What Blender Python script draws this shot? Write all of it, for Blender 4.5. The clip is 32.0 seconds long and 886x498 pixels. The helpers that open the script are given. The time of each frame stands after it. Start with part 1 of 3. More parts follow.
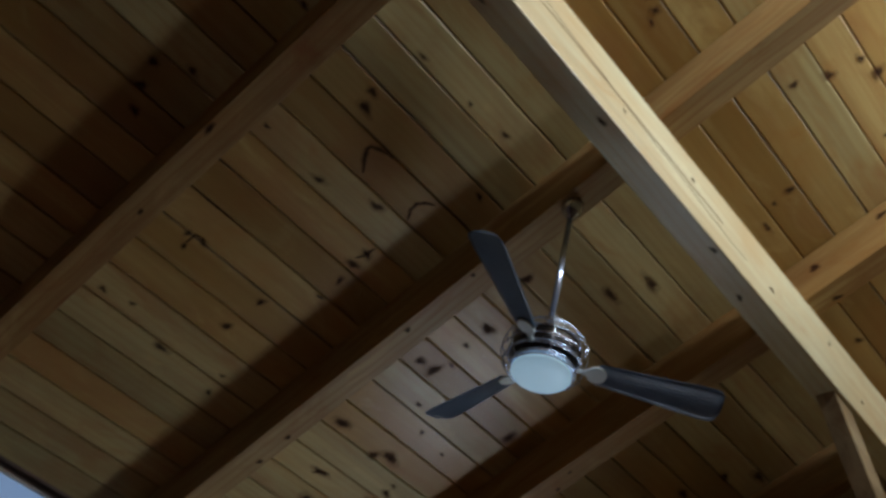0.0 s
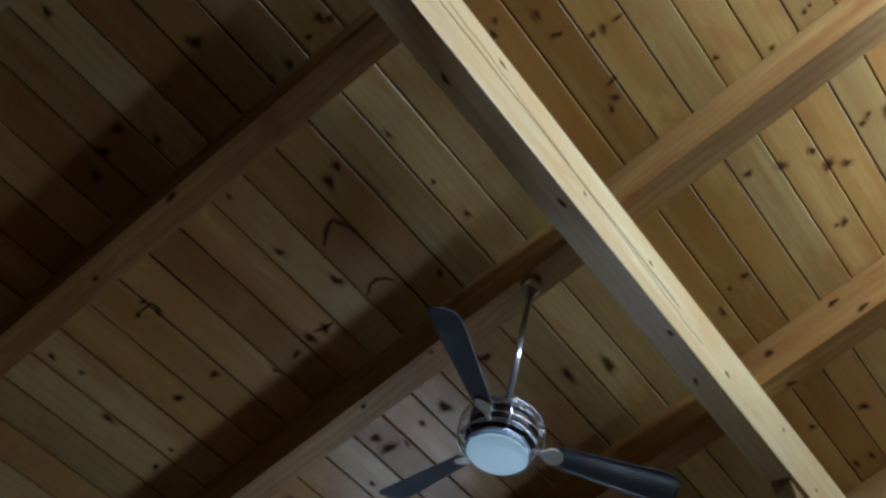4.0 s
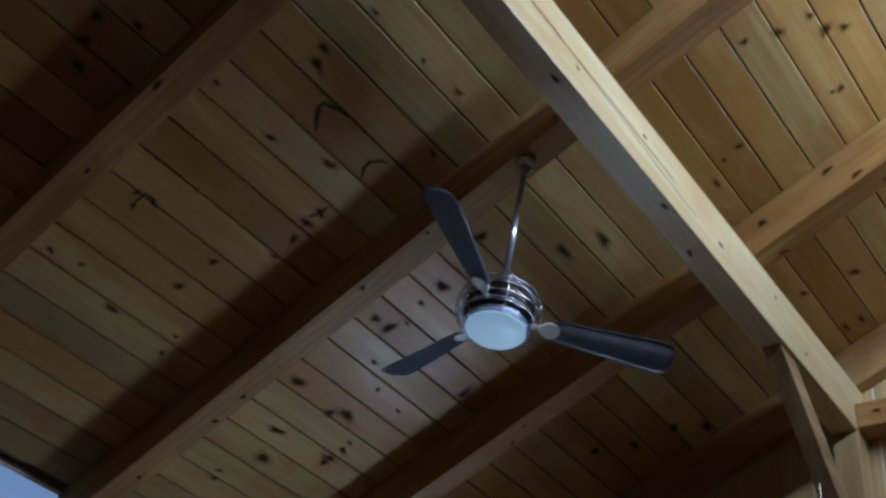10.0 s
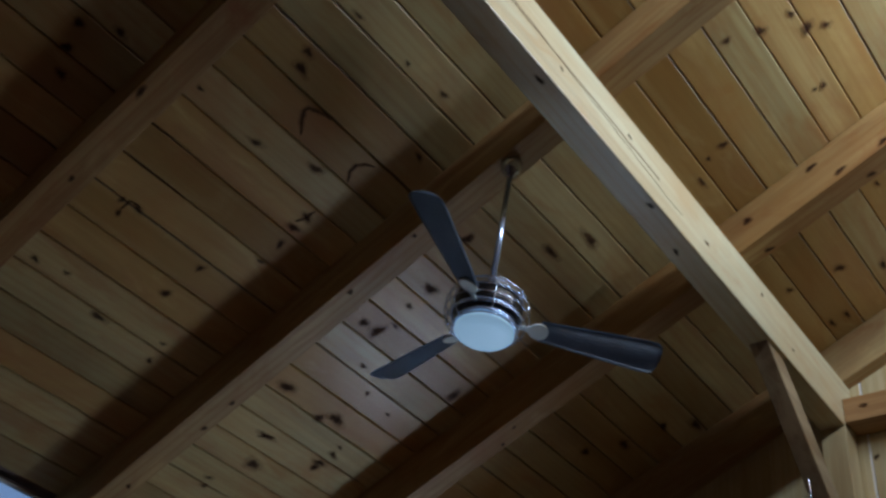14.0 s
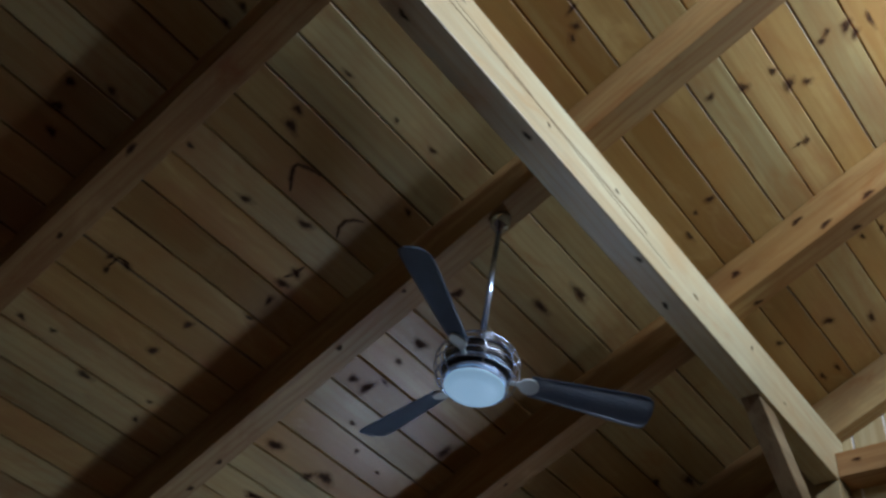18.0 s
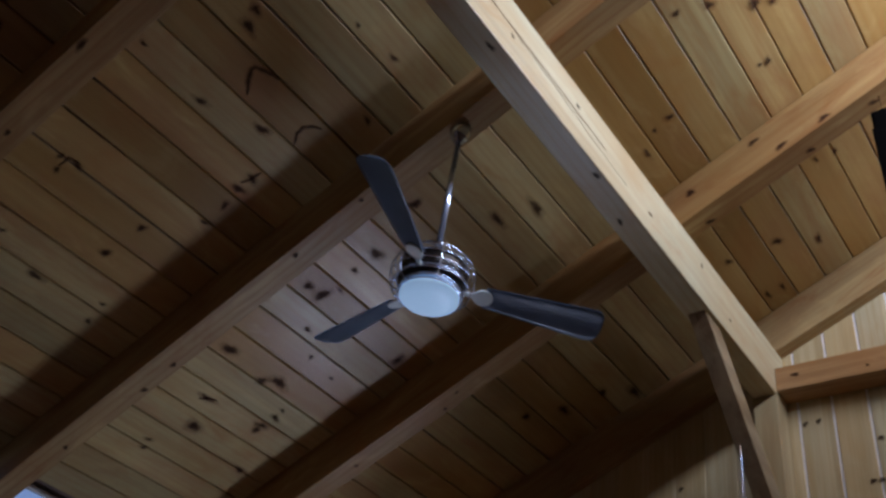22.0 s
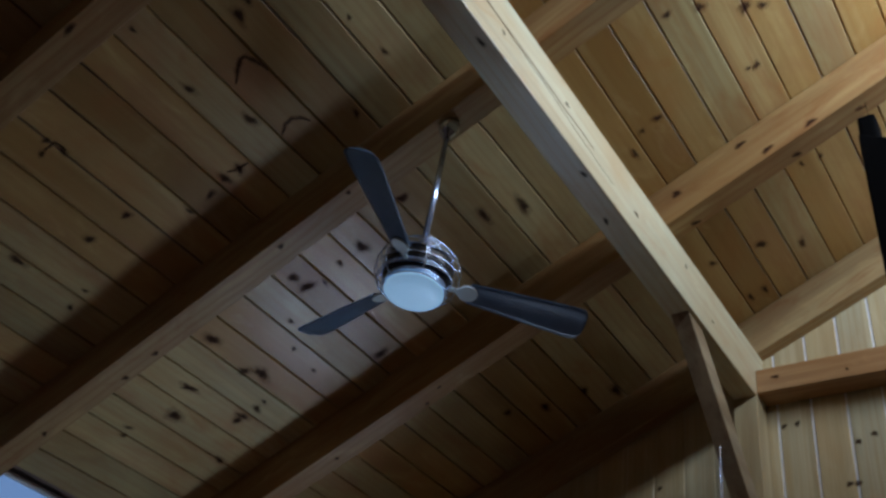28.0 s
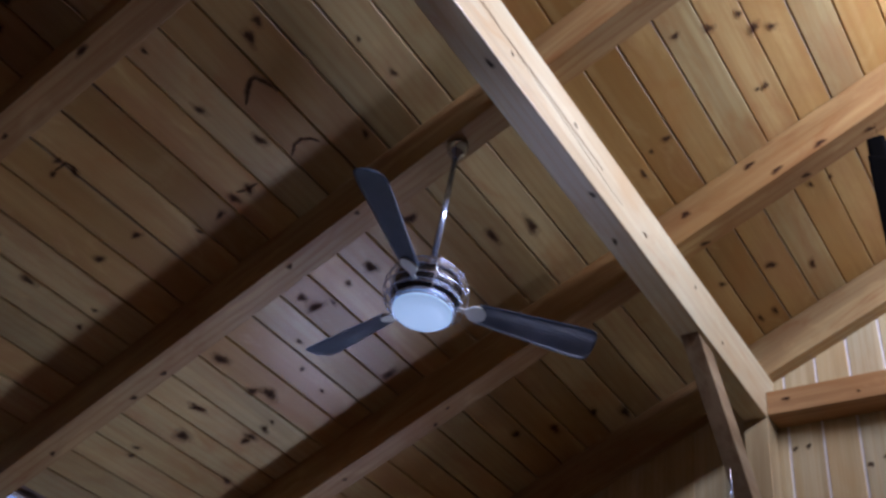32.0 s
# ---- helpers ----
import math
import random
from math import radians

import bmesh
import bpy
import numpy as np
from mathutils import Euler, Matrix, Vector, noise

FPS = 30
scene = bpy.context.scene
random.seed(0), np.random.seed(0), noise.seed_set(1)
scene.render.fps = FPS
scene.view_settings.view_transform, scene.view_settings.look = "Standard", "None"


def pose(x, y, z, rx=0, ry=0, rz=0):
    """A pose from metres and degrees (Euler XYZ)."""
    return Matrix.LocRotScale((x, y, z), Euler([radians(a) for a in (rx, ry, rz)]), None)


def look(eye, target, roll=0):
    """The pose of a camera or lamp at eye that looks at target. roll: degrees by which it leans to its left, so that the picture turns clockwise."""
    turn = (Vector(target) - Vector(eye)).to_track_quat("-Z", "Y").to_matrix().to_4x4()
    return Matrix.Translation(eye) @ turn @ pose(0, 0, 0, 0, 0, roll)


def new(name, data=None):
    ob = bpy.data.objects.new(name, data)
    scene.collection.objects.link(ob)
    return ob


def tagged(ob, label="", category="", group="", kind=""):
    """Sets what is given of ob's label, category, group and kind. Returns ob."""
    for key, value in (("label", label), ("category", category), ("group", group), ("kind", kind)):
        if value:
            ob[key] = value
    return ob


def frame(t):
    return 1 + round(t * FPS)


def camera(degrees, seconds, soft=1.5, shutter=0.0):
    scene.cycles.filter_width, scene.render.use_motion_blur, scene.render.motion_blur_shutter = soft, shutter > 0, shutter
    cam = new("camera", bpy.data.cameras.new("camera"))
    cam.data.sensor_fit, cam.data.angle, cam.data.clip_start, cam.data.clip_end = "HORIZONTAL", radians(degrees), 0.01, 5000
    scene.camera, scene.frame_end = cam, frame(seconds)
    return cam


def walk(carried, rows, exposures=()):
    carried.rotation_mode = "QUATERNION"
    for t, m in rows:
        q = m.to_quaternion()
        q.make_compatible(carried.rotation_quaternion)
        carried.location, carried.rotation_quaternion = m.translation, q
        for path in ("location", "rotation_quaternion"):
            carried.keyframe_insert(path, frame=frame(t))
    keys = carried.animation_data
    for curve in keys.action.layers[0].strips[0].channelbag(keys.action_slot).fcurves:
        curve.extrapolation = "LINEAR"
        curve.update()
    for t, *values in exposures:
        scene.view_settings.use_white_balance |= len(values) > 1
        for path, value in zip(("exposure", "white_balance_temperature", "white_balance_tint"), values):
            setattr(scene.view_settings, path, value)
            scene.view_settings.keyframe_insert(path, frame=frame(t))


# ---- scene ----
# A timber-framed room under one sloping board ceiling; the camera stands still at eye height and turns.
# Axes: +y runs along the main beam towards the end wall, +x up the slope of the roof.
cam = camera(52.5, 32.0, soft=2.8, shutter=0.5)
EYE = (0.0, 0.0, 1.6)
TURNS = [
    (0.0, 133.01, -12.92, 42.02),
    (0.5, 134.99, -12.01, 39.81),
    (1.0, 136.26, -13.45, 38.64),
    (1.5, 136.35, -13.75, 38.60),
    (2.0, 136.72, -13.56, 38.89),
    (2.5, 136.67, -13.74, 38.40),
    (3.0, 137.08, -13.50, 38.28),
    (3.5, 137.96, -12.70, 39.10),
    (5.5, 139.37, -11.16, 38.55),
    (6.0, 139.40, -10.78, 38.53),
    (6.5, 139.44, -10.58, 38.36),
    (7.0, 139.67, -10.36, 38.39),
    (7.5, 139.87, -10.18, 38.53),
    (8.0, 140.65, -9.76, 43.67),
    (8.2, 140.45, -10.92, 43.06),
    (8.5, 137.54, -12.11, 42.72),
    (8.7, 135.60, -12.19, 42.46),
    (9.0, 133.00, -11.58, 41.52),
    (9.5, 131.26, -11.04, 40.45),
    (10.0, 130.71, -10.65, 40.11),
    (10.5, 130.42, -10.15, 40.31),
    (11.0, 130.72, -10.16, 40.26),
    (11.5, 130.95, -9.83, 40.58),
    (12.0, 131.29, -9.20, 40.84),
    (12.5, 131.64, -9.78, 40.06),
    (13.0, 131.90, -10.06, 39.89),
    (13.5, 131.36, -9.46, 40.20),
    (14.0, 130.88, -9.44, 40.08),
    (14.5, 130.87, -9.69, 39.69),
    (15.0, 133.05, -9.47, 39.23),
    (15.5, 133.89, -9.19, 39.16),
    (17.5, 134.08, -8.24, 39.29),
    (18.0, 134.43, -8.75, 39.79),
    (18.2, 133.97, -6.37, 42.72),
    (18.5, 132.59, -6.89, 43.50),
    (18.7, 131.96, -7.60, 43.40),
    (19.0, 131.56, -6.75, 43.80),
    (19.5, 129.79, -7.16, 40.18),
    (20.0, 128.74, -7.59, 38.97),
    (20.5, 127.92, -7.29, 38.48),
    (21.0, 129.32, -8.43, 37.51),
    (21.5, 129.22, -7.97, 36.94),
    (22.0, 129.21, -8.18, 36.64),
    (22.5, 129.32, -8.14, 36.36),
    (23.0, 129.68, -7.95, 36.30),
    (23.5, 129.83, -8.00, 35.91),
    (24.0, 129.82, -7.77, 35.79),
    (24.5, 129.51, -7.55, 35.75),
    (25.0, 129.22, -7.88, 35.56),
    (25.5, 129.09, -8.01, 35.43),
    (27.5, 129.16, -8.77, 34.95),
    (28.0, 129.12, -8.69, 35.04),
    (28.5, 128.97, -8.75, 34.89),
    (29.0, 129.01, -8.91, 34.78),
    (29.5, 129.44, -8.49, 35.03),
    (30.0, 129.54, -8.62, 34.87),
    (30.5, 129.59, -8.58, 34.84),
    (31.0, 129.71, -8.52, 34.78),
    (31.5, 130.13, -8.57, 34.73),
    (32.0, 130.36, -9.11, 35.41),
]
STOPS = [(0.0, 0.0, 6350, 12), (3.5, 0.0, 6150, 12), (6.0, 0.03, 5600, 13), (9.0, 0.0, 5600, 13), (19.3, -0.02, 5600, 13), (20.0, 0.13, 5700, 26),
         (22.0, 0.12, 5700, 26), (22.4, -0.04, 5500, 14), (23.0, 0.04, 5450, 16), (24.0, -0.04, 5350, 14), (25.0, 0.12, 5450, 24), (25.6, 0.1, 5450, 23),
         (28.0, -0.04, 5350, 14), (29.0, 0.08, 5450, 20), (30.0, 0.18, 5500, 25), (31.2, 0.34, 5550, 30), (32.0, 0.5, 5600, 36)]
walk(cam, [(t, pose(*EYE, rx, ry, rz)) for t, rx, ry, rz in TURNS], STOPS)

# ---- light ----
world = bpy.data.worlds.new("sky")
scene.world = world
world.use_nodes = True
wn = world.node_tree.nodes
sky = wn.new("ShaderNodeTexSky")
sky.sky_type, sky.sun_disc = "NISHITA", False
sky.sun_elevation, sky.sun_rotation = radians(48), radians(70)
world.node_tree.links.new(sky.outputs[0], wn["Background"].inputs[0])
wn["Background"].inputs[1].default_value = 0.095


def sky_panel(name, m, w, h, watts, colour):
    """An area lamp that stands in for daylight at one window."""
    lamp = bpy.data.lights.new(name, "AREA")
    lamp.shape, lamp.size, lamp.size_y, lamp.energy, lamp.color = "RECTANGLE", w, h, watts, colour
    ob = new(name, lamp)
    ob.matrix_world = m
    return ob


# the plan, in metres
SLOPE = radians(25.23)
SL = (math.cos(SLOPE), math.sin(SLOPE))
DIST = 3.52                       # from the eye square to the ceiling boards
X_LOW, X_HIGH = -4.62, 0.75       # eave wall and high wall, inner faces
Y_BACK, Y_END = -3.6, 4.375       # back wall and end wall, inner faces
PITCH = 0.1779                    # one ceiling board
RAFTER_Y = [-3.03, -1.81, -0.59, 0.63, 1.85, 3.078, 4.285]
RAFTER_W, RAFTER_H = 0.13, 0.246
BEAM_X = (-1.502, -1.372)


def roof(x, drop=0.0):
    """Height of the ceiling boards over x, or of a plane that lies drop under them."""
    return EYE[2] + (DIST - drop + x * SL[1]) / SL[0]


CLERE = (-0.2, 3.6, 5.2, 5.64)   # high windows: from, to along y; sill, head
EAVE = (0.85, 2.75, 2.7, 3.3)    # eave window
ENDWIN = (-3.28, -2.3, 0.1, 1.5)  # end wall window: from, to along x; sill, head
sky_panel("daylight_high", look((X_HIGH + 0.05, 1.7, 5.42), (X_HIGH - 1, 1.7, 5.42)), 3.74, 0.42, 114, (0.87, 0.93, 0.99))
# lamp added outside, below the end window, aimed up through it at the ceiling
sky_panel("uplight_end", look((-2.5, Y_END + 1.0, -0.2), (-2.5, Y_END + 0.78, 0.8)), 1.6, 0.95, 63, (0.70, 0.81, 0.95))


# ---- materials ----
def base(name, rough=0.5, metal=0.0, colour=(0.5, 0.5, 0.5)):
    m = bpy.data.materials.new(name)
    m.use_nodes = True
    b = m.node_tree.nodes["Principled BSDF"]
    b.inputs["Roughness"].default_value, b.inputs["Metallic"].default_value = rough, metal
    b.inputs["Base Color"].default_value = (*colour, 1)
    return m, m.node_tree, b


def node(nt, kind, **props):
    n = nt.nodes.new(kind)
    for k, v in props.items():
        n.inputs[k].default_value = v
    return n


def ramp(nt, src, stops):
    r = nt.nodes.new("ShaderNodeValToRGB")
    nt.links.new(src, r.inputs[0])
    e = r.color_ramp.elements
    while len(e) < len(stops):
        e.new(0.5)
    for q, (pos, col) in zip(e, stops):
        q.position, q.color = pos, (*col, 1)
    return r.outputs[0]


def mix(nt, fac, a, b, mode="MIX"):
    n = nt.nodes.new("ShaderNodeMix")
    n.data_type, n.blend_type = "RGBA", mode
    for sock, v in ((n.inputs[0], fac), (n.inputs[6], a), (n.inputs[7], b)):
        if isinstance(v, (int, float)):
            sock.default_value = v
        elif isinstance(v, tuple):
            sock.default_value = (*v, 1)
        else:
            nt.links.new(v, sock)
    return n.outputs[2]


def pine(name, light, dark, island=False, rough=0.42, spread=1.0, streaks=1.0, gloss=0.5, blotch=0.0, warmth=1.0, blush=0.0, figure=0.0, vary=0.0):
    """Varnished knotty pine; the grain runs along local y, each board cut from another place of the tree."""
    m, nt, b = base(name, rough)
    b.inputs["Specular IOR Level"].default_value = gloss
    L = nt.links.new
    co = nt.nodes.new("ShaderNodeTexCoord")
    if island:
        rnd = nt.nodes.new("ShaderNodeNewGeometry").outputs["Random Per Island"]
    else:
        rnd = nt.nodes.new("ShaderNodeObjectInfo").outputs["Random"]
    shift = node(nt, "ShaderNodeVectorMath")
    shift.operation = "SCALE"
    comb = nt.nodes.new("ShaderNodeCombineXYZ")
    for i, k in enumerate((37.0, 91.0, 53.0)):
        mul = nt.nodes.new("ShaderNodeMath")
        mul.operation = "MULTIPLY"
        L(rnd, mul.inputs[0])
        mul.inputs[1].default_value = k
        L(mul.outputs[0], comb.inputs[i])
    add = nt.nodes.new("ShaderNodeVectorMath")
    L(co.outputs["Object"], add.inputs[0])
    L(comb.outputs[0], add.inputs[1])
    # grain
    gmap = node(nt, "ShaderNodeMapping", Scale=(9.0, 0.55, 9.0))
    L(add.outputs[0], gmap.inputs[0])
    warp = node(nt, "ShaderNodeTexNoise", Scale=1.0, Detail=3.0)
    L(gmap.outputs[0], warp.inputs["Vector"])
    wmap = node(nt, "ShaderNodeMapping", Scale=(26.0, 0.9, 26.0))
    L(add.outputs[0], wmap.inputs[0])
    wadd = nt.nodes.new("ShaderNodeVectorMath")
    L(wmap.outputs[0], wadd.inputs[0])
    wsc = nt.nodes.new("ShaderNodeVectorMath")
    wsc.operation = "SCALE"
    L(warp.outputs["Color"], wsc.inputs[0])
    wsc.inputs["Scale"].default_value = 3.2
    L(wsc.outputs[0], wadd.inputs[1])
    rings = node(nt, "ShaderNodeTexNoise", Scale=1.0, Detail=4.0, Roughness=0.6)
    L(wadd.outputs[0], rings.inputs["Vector"])
    grain = ramp(nt, rings.outputs["Fac"], [(0.32, (0, 0, 0)), (0.62, (1, 1, 1))])
    fmap = node(nt, "ShaderNodeMapping", Scale=(160.0, 5.0, 160.0))
    L(add.outputs[0], fmap.inputs[0])
    fibre = node(nt, "ShaderNodeTexNoise", Scale=1.0, Detail=2.0)
    L(fmap.outputs[0], fibre.inputs["Vector"])
    broad = node(nt, "ShaderNodeTexNoise", Scale=1.3, Detail=2.0)
    L(add.outputs[0], broad.inputs["Vector"])
    col = mix(nt, grain, light, dark)
    # long stained streaks and pale sapwood along the grain
    smap = node(nt, "ShaderNodeMapping", Scale=(13.0, 0.42, 13.0), Location=(3.0, 8.0, 1.0))
    L(add.outputs[0], smap.inputs[0])
    stain = node(nt, "ShaderNodeTexNoise", Scale=1.0, Detail=3.0, Roughness=0.55, Distortion=0.4)
    L(smap.outputs[0], stain.inputs["Vector"])
    pmap = node(nt, "ShaderNodeMapping", Scale=(8.0, 0.25, 8.0), Location=(11.0, 2.0, 5.0))
    L(add.outputs[0], pmap.inputs[0])
    sap = node(nt, "ShaderNodeTexNoise", Scale=1.0, Detail=2.0)
    L(pmap.outputs[0], sap.inputs["Vector"])
    warm = tuple(c * k for c, k in zip(light, (0.82, 0.64, 0.44)))
    deep = tuple(c * k for c, k in zip(dark, (0.66, 0.5, 0.36)))
    pale = tuple(min(0.9, c * 1.28) for c in light)
    green = tuple(c * k for c, k in zip(light, (1.03, 1.13, 1.28)))
    tone = ramp(nt, rnd, [(0.35, (0, 0, 0)), (0.75, (min(1.0, spread * 0.62),) * 3), (1.0, (min(1.0, spread * 0.8),) * 3)])
    fresh = ramp(nt, rnd, [(0.0, (min(1.0, spread * 0.7),) * 3), (0.3, (min(1.0, spread * 0.65),) * 3), (0.5, (0, 0, 0))])
    col = mix(nt, fresh, col, green)
    col = mix(nt, tone, col, warm)
    col = mix(nt, ramp(nt, sap.outputs["Fac"], [(0.5, (0, 0, 0)), (0.6, (0.65 * streaks,) * 3)]), col, pale)
    col = mix(nt, ramp(nt, stain.outputs["Fac"], [(0.5, (0, 0, 0)), (0.72, (0.75 * streaks,) * 3)]), col, deep)
    col = mix(nt, ramp(nt, broad.outputs["Fac"], [(0.38, (0, 0, 0)), (0.68, (0.7 * warmth,) * 3)]), col, warm)
    col = mix(nt, ramp(nt, fibre.outputs["Fac"], [(0.3, (0.09,) * 3), (0.65, (0, 0, 0))]), col, (0.12, 0.06, 0.025))
    if blotch:
        # resinous orange patches, a hand long, stretched along the grain
        bmap = node(nt, "ShaderNodeMapping", Scale=(6.5, 2.1, 6.5), Location=(5.0, 13.0, 7.0))
        L(add.outputs[0], bmap.inputs[0])
        resin = node(nt, "ShaderNodeTexNoise", Scale=1.0, Detail=4.0, Roughness=0.62, Distortion=0.9)
        L(bmap.outputs[0], resin.inputs["Vector"])
        amber = tuple(c * k for c, k in zip(dark, (0.92, 0.66, 0.46)))
        col = mix(nt, ramp(nt, resin.outputs["Fac"], [(0.52, (0, 0, 0)), (0.6, (0.3 * blotch,) * 3), (0.74, (0.85 * blotch,) * 3)]), col, amber)
        col = mix(nt, ramp(nt, resin.outputs["Fac"], [(0.3, (0.5 * blotch,) * 3), (0.43, (0, 0, 0))]), col, pale)
    if figure:
        # flat-sawn figure: long pointed arches of darker late wood
        vmap = node(nt, "ShaderNodeMapping", Scale=(5.0, 0.42, 5.0), Location=(2.0, 6.0, 4.0))
        L(add.outputs[0], vmap.inputs[0])
        arch = node(nt, "ShaderNodeTexWave", Scale=1.5, Distortion=7.0, Detail=2.0)
        arch.inputs["Detail Scale"].default_value = 0.9
        L(vmap.outputs[0], arch.inputs["Vector"])
        late = tuple(c * k for c, k in zip(dark, (0.92, 0.76, 0.58)))
        col = mix(nt, ramp(nt, arch.outputs["Fac"], [(0.55, (0, 0, 0)), (0.85, (0.55 * figure,) * 3), (1.0, (0.75 * figure,) * 3)]), col, late)
    if blush:
        # red heartwood clouds on some boards
        hmap = node(nt, "ShaderNodeMapping", Scale=(3.4, 1.3, 3.4), Location=(17.0, 3.0, 9.0))
        L(add.outputs[0], hmap.inputs[0])
        heart = node(nt, "ShaderNodeTexNoise", Scale=1.0, Detail=5.0, Roughness=0.6, Distortion=0.6)
        L(hmap.outputs[0], heart.inputs["Vector"])
        red = tuple(c * k for c, k in zip(dark, (0.84, 0.56, 0.56)))
        col = mix(nt, ramp(nt, heart.outputs["Fac"], [(0.5, (0, 0, 0)), (0.62, (0.55 * blush,) * 3), (0.8, (0.9 * blush,) * 3)]), col, red)
    if vary:
        # no two boards from the same log: some darker, some paler
        times = nt.nodes.new("ShaderNodeMath")
        times.operation = "MULTIPLY"
        L(rnd, times.inputs[0])
        times.inputs[1].default_value = 23.7
        fract = nt.nodes.new("ShaderNodeMath")
        fract.operation = "FRACT"
        L(times.outputs[0], fract.inputs[0])
        low, high = 1 - 0.24 * vary, 1 + 0.26 * vary
        col = mix(nt, 1.0, col, ramp(nt, fract.outputs[0], [(0.0, (low, low * 0.96, low * 0.92)), (0.45, (1, 1, 1)), (1.0, (high, high, high * 1.02))]), "MULTIPLY")
    L(col, b.inputs["Base Color"])
    bump = node(nt, "ShaderNodeBump", Strength=0.06, Distance=0.002)
    L(rings.outputs["Fac"], bump.inputs["Height"])
    L(bump.outputs[0], b.inputs["Normal"])
    rr = nt.nodes.new("ShaderNodeMapRange")
    L(broad.outputs["Fac"], rr.inputs[0])
    rr.inputs["To Min"].default_value, rr.inputs["To Max"].default_value = rough - 0.1, rough + 0.12
    L(rr.outputs[0], b.inputs["Roughness"])
    return m


BOARD = pine("ceiling pine boards", (0.465, 0.364, 0.15), (0.38, 0.255, 0.092), island=True, rough=0.33, spread=1.4, streaks=0.55, gloss=0.33, blotch=0.7, warmth=0.75, blush=0.65, figure=0.3, vary=0.85)
WALLBOARD = pine("wall pine boards", (0.66, 0.61, 0.37), (0.54, 0.47, 0.26), spread=0.7, streaks=0.6, blotch=0.5, warmth=0.4, figure=0.4, vary=0.6)
TIMBER = pine("rafter timber", (0.43, 0.31, 0.128), (0.29, 0.165, 0.062), rough=0.5, spread=0.7, streaks=0.5, gloss=0.35, blotch=1.1, warmth=0.65, blush=0.35, figure=0.6)
GIRTWOOD = pine("orange girt timber", (0.46, 0.285, 0.12), (0.33, 0.18, 0.066), spread=0.4, streaks=0.7, blotch=0.6)
BEAMWOOD = pine("pale beam timber", (0.63, 0.60, 0.385), (0.54, 0.465, 0.27), rough=0.34, spread=0.2, streaks=0.35, blotch=0.75, warmth=0.4, figure=0.5)
BRACEWOOD = pine("weathered brace timber", (0.34, 0.265, 0.15), (0.24, 0.175, 0.09), spread=0.2, warmth=0.5)
POSTWOOD = pine("brown post timber", (0.50, 0.43, 0.235), (0.40, 0.31, 0.155), spread=0.2, streaks=0.7, warmth=0.4)


def knot_material():
    m, nt, b = base("dark knot wood", 0.8)
    b.inputs["Specular IOR Level"].default_value = 0.1
    L = nt.links.new
    uvn = nt.nodes.new("ShaderNodeUVMap")
    uvn.uv_map = "knot"
    ln = nt.nodes.new("ShaderNodeVectorMath")
    ln.operation = "LENGTH"
    L(uvn.outputs[0], ln.inputs[0])
    co = nt.nodes.new("ShaderNodeTexCoord")
    no = node(nt, "ShaderNodeTexNoise", Scale=38.0, Detail=4.0, Roughness=0.65)
    L(co.outputs["Object"], no.inputs["Vector"])
    ad = nt.nodes.new("ShaderNodeMath")
    ad.operation = "MULTIPLY_ADD"
    L(no.outputs["Fac"], ad.inputs[0])
    ad.inputs[1].default_value = 0.8
    L(ln.outputs["Value"], ad.inputs[2])
    sub = nt.nodes.new("ShaderNodeMath")
    sub.operation = "SUBTRACT"
    L(ad.outputs[0], sub.inputs[0])
    sub.inputs[1].default_value = 0.21
    ad = sub
    L(ramp(nt, ad.outputs[0], [(0.42, (0.05, 0.02, 0.011)), (0.62, (0.10, 0.036, 0.016)), (0.85, (0.22, 0.085, 0.035))]), b.inputs["Base Color"])
    fade = ramp(nt, ad.outputs[0], [(0.38, (0.84, 0.84, 0.84)), (0.58, (0.62, 0.62, 0.62)), (0.7, (0.28, 0.28, 0.28)), (0.98, (0.12, 0.12, 0.12)), (1.2, (0, 0, 0))])
    tr = nt.nodes.new("ShaderNodeBsdfTransparent")
    ms = nt.nodes.new("ShaderNodeMixShader")
    L(fade, ms.inputs[0])
    L(tr.outputs[0], ms.inputs[1])
    L(b.outputs[0], ms.inputs[2])
    L(ms.outputs[0], nt.nodes["Material Output"].inputs["Surface"])
    return m


KNOT = knot_material()


def plain(name, colour, rough=0.5, metal=0.0, vary=0.25, scale=8.0):
    m, nt, b = base(name, rough, metal)
    co = nt.nodes.new("ShaderNodeTexCoord")
    n = node(nt, "ShaderNodeTexNoise", Scale=scale, Detail=4.0)
    nt.links.new(co.outputs["Object"], n.inputs["Vector"])
    lo = tuple(c * (1 - vary) for c in colour)
    nt.links.new(ramp(nt, n.outputs["Fac"], [(0.3, lo), (0.7, colour)]), b.inputs["Base Color"])
    return m


CHROME = plain("polished chrome", (0.68, 0.77, 0.93), 0.08, 1.0, 0.1)
BRUSHED = plain("brushed chrome", (0.64, 0.77, 1.0), 0.2, 0.8, 0.1)
DARKMETAL = plain("black motor housing", (0.006, 0.006, 0.008), 0.22, 0.0)
BLADEMAT = plain("dark blade finish", (0.085, 0.13, 0.185), 0.34, 0.0, 0.3)
CREAM = plain("pale blade bracket", (0.80, 0.90, 0.87), 0.22, 0.0, 0.08)
BLACK = plain("black cabinet", (0.002, 0.002, 0.002), 0.95)
BLACK.node_tree.nodes["Principled BSDF"].inputs["Specular IOR Level"].default_value = 0.03
RAW = plain("raw pale board edge", (0.40, 0.30, 0.16), 0.5, 0.0, 0.55, 7.0)
TONGUE = plain("bare white tongue wood", (0.88, 0.87, 0.84), 0.5, 0.0, 0.25, 12.0)
